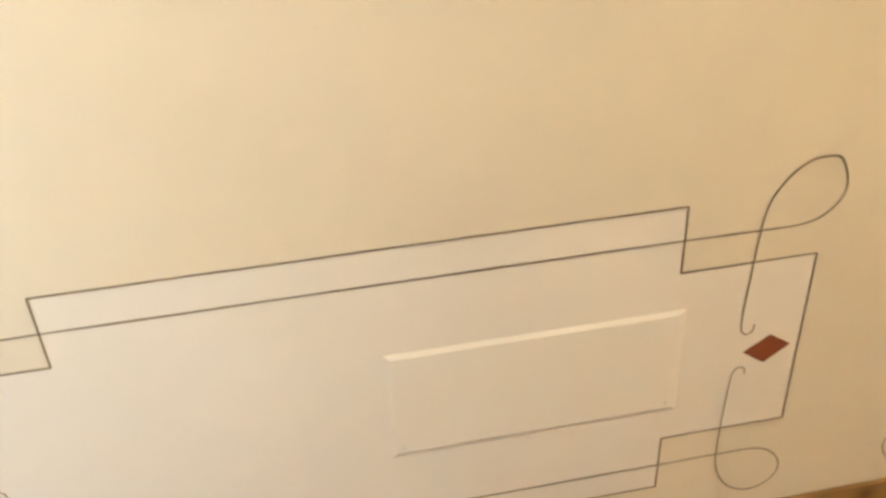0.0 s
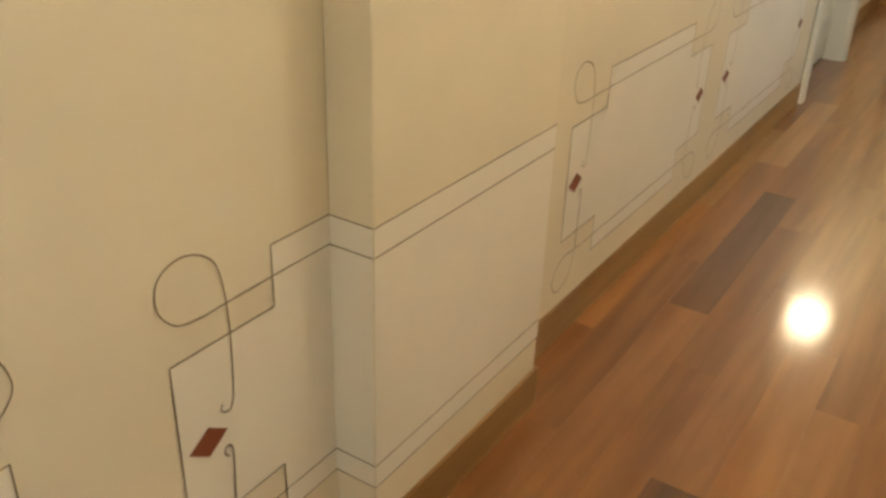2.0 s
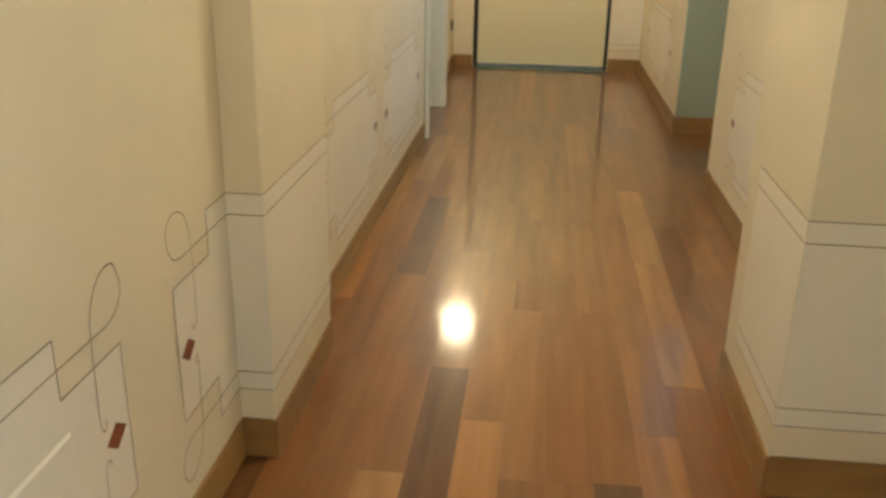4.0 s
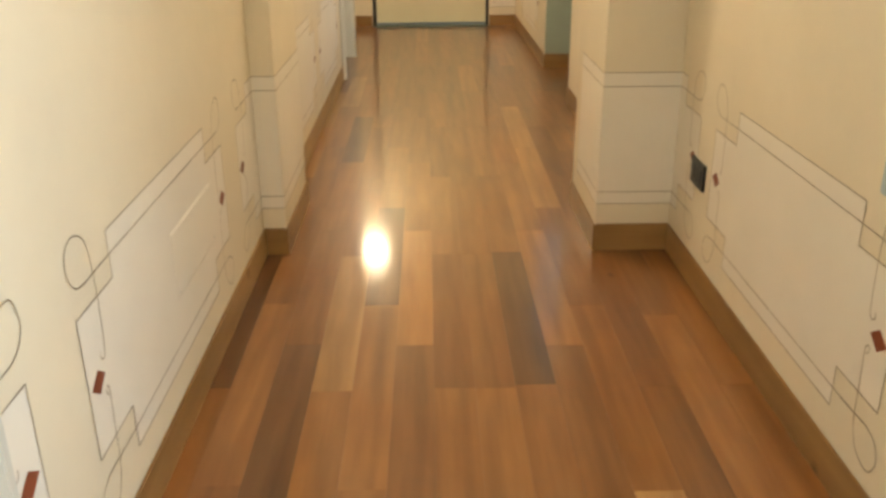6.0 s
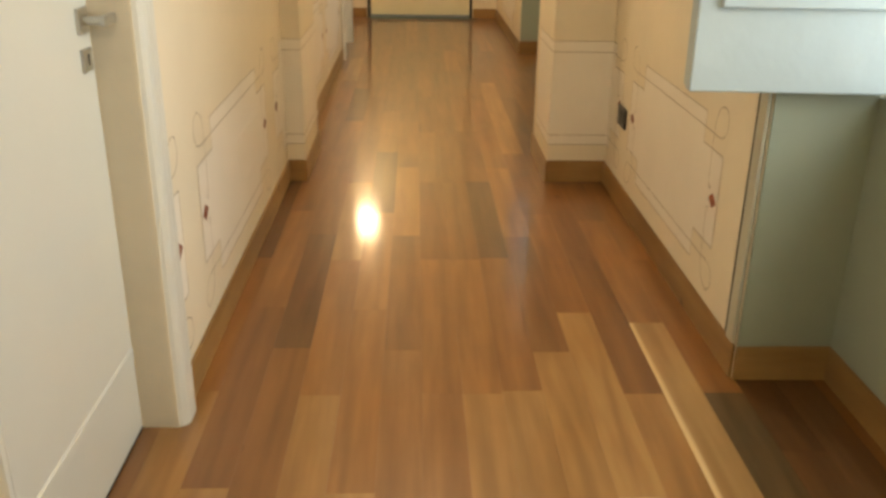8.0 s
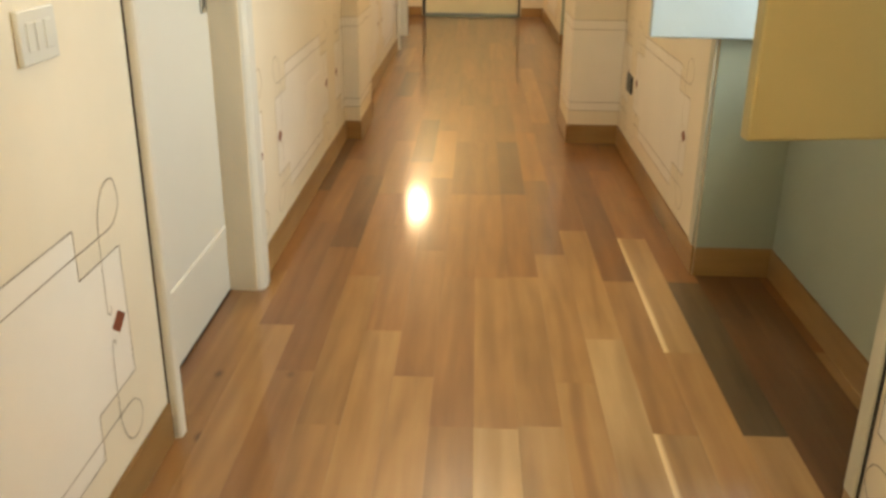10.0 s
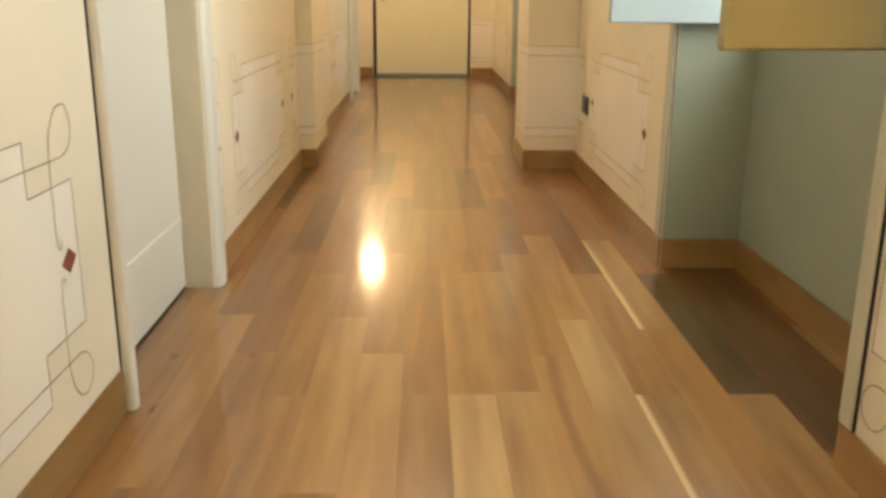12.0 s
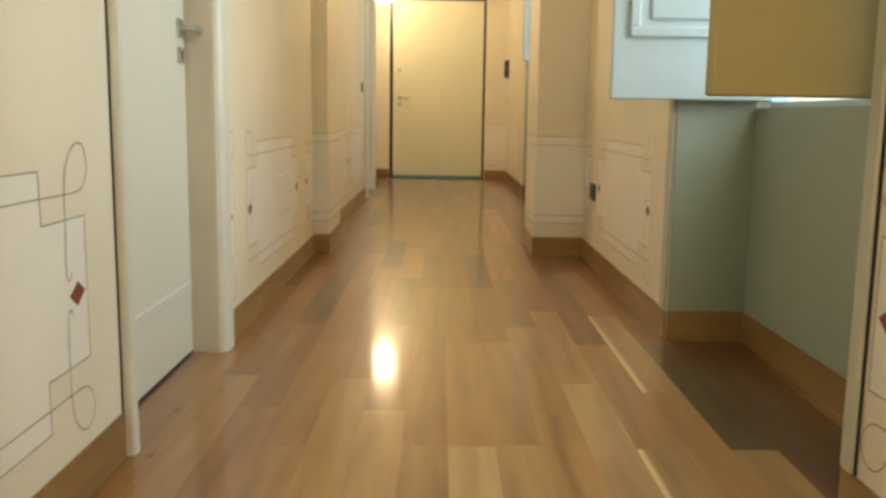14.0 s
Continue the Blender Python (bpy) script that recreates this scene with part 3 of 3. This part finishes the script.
def ceiling_lamp(x, y, r, strength, colour):
    ob = thing("ceiling_lamp", "lit opal glass globe on the corridor ceiling", "lamp", group="ceiling lamps")
    bm = bmesh.new()
    bmesh.ops.create_cone(bm, segments=28, radius1=0.1, radius2=0.1, depth=0.03, cap_ends=True, matrix=Matrix.Translation((x, y, TOP - 0.016)))
    part("mount", bm, STEEL, ob)
    bm = bmesh.new()
    bmesh.ops.create_uvsphere(bm, u_segments=28, v_segments=16, radius=r, matrix=Matrix.Translation((x, y, TOP - 0.03 - r)))
    for f in bm.faces:
        f.smooth = True
    part("shade", bm, glow("opal_glass_lit_warm", colour, strength), ob, "glowing opal glass globe")


ceiling_lamp(2.3, 0.15, 0.11, 285.0, (1.0, 0.90, 0.70))
ceiling_lamp(-4.3, 0.1, 0.14, 135.0, (1.0, 0.95, 0.80))

# ---- floor boards ----
W, SEAM, LONG = 0.110, -0.033, 0.946
JOINT = {7: -1.073, 6: -0.55, 5: 0.115, 4: -1.098, 3: 1.32, 2: 0.10, 1: -1.09, 0: 0.80, -1: 0.815, -2: 0.088, -3: -0.593, -4: -0.150, -5: -0.667, -6: -0.146, -7: -0.42, -8: 0.2}
# Rows -7 and -8 in the recess are dark to hold its shade.
TONES = {(5, 0.115): FLOOR_DARK_AND_SHADE, (5, 2.95): FLOOR_DARK_AND_SHADE, (7, 0.82): FLOOR_DARK_AND_SHADE, (3, 1.32): FLOOR_DARK_AND_SHADE, (2, 0.10): FLOOR_WARM, (-1, 0.815): FLOOR_DARK_AND_SHADE,
         (6, -0.55): FLOOR_WARM, (1, -1.09): FLOOR_WARM, (-2, -1.804): FLOOR_FLAME, (-6, -1.09): FLOOR_SMOKE, (-7, -1.366): FLOOR_DARK_AND_SHADE, (-7, -0.42): FLOOR_DARK_AND_SHADE, (-8, -0.746): FLOOR_DARK_AND_SHADE, (-8, -1.692): FLOOR_DARK_AND_SHADE,
         (7, -1.073): FLOOR_LIGHT, (4, -2.044): FLOOR_TAN, (-2, 1.034): FLOOR_OAK, (-2, -0.86): FLOOR_LIGHT, (-3, -0.593): FLOOR_LIGHT, (-6, 0.8): FLOOR_OAK, (-3, -1.54): FLOOR_PALE_DAYLIT, (-4, -2.042): FLOOR_SAP,
         (-4, -1.096): FLOOR_LIGHT, (-5, -0.667): FLOOR_SAP, (-5, -1.613): FLOOR_LIGHT, (-5, -2.56): FLOOR_PALE_DAYLIT, (-6, -2.04): FLOOR_PALE_DAYLIT, (-3, -2.485): FLOOR_PALE_DAYLIT, (-1, -1.08): FLOOR_LIGHT, (-1, -2.02): FLOOR_PALE_DAYLIT, (0, -2.038): FLOOR_PALE_DAYLIT, (0, -1.09): FLOOR_LIGHT, (2, 1.046): FLOOR_OAK, (6, 0.396): FLOOR_WARM, (3, -0.572): FLOOR_OAK, (3, 0.374): FLOOR_OAK, (-3, 0.353): FLOOR_OAK}
rng = random.Random(7)


def board_mesh(name, length, width, mat):
    bm = bmesh.new()
    vs = box(bm, 0, length, 0, width, -0.0118, 0)
    top = [e for e in bm.edges if all(v.co.z > -1e-5 for v in e.verts)]
    bmesh.ops.bevel(bm, geom=top, offset=0.0003, segments=1, affect="EDGES")
    return mesh_of(name, bm, mat)


shared = {}
for k in range(-10, 10):
    y0 = SEAM + k * W
    ylo, yhi = max(y0, YN - 0.01), min(y0 + W, YF + 0.03)
    if yhi - ylo < 0.01:
        continue
    start = JOINT.get(k, rng.uniform(0, LONG))
    i0 = math.floor((XB - start) / LONG)
    for i in range(i0, math.ceil((XE + 0.1 - start) / LONG)):
        xa, xb = start + i * LONG, start + (i + 1) * LONG
        xa, xb = max(xa, XB), min(xb, XE + 0.1)
        if xb - xa < 0.02:
            continue
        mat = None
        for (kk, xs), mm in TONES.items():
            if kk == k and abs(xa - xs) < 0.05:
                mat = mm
        r, roll, pitch = rng.random(), rng.uniform(-0.03, 0.03), rng.uniform(-0.004, 0.004)
        # Floor light put into the tones: paler near the window, darker mid-corridor.
        if mat is None:
            if xa < -1.45 and k < -2:
                r += 0.45
            elif xa < -1.0 and k > 0:
                r = 0.1 + 0.5 * r
            elif -0.3 < xa < 2.2 and k < 0:
                r *= 0.5
            mat = FLOOR_PALE_DAYLIT if r > 1.0 else FLOOR_WARM if r < (0.08 if xa < -1.0 else 0.3 if xa < 0.5 else 0.75) else FLOOR_LIGHT if r > (0.5 if xa < -1.0 else 0.95) else FLOOR_TAN if xa < -1.0 else FLOOR_OAK
        key = (round(xb - xa, 3), round(yhi - ylo, 4), mat.name)
        if key not in shared:
            shared[key] = board_mesh("plank", xb - xa - 0.0001, yhi - ylo - 0.0001, mat)
        ob = new("plank", shared[key])
        ob.parent = floor
        ob.location = (xa + 0.00015, ylo + 0.00015, 0)
        ob.rotation_euler = (radians(roll), radians(pitch), 0)
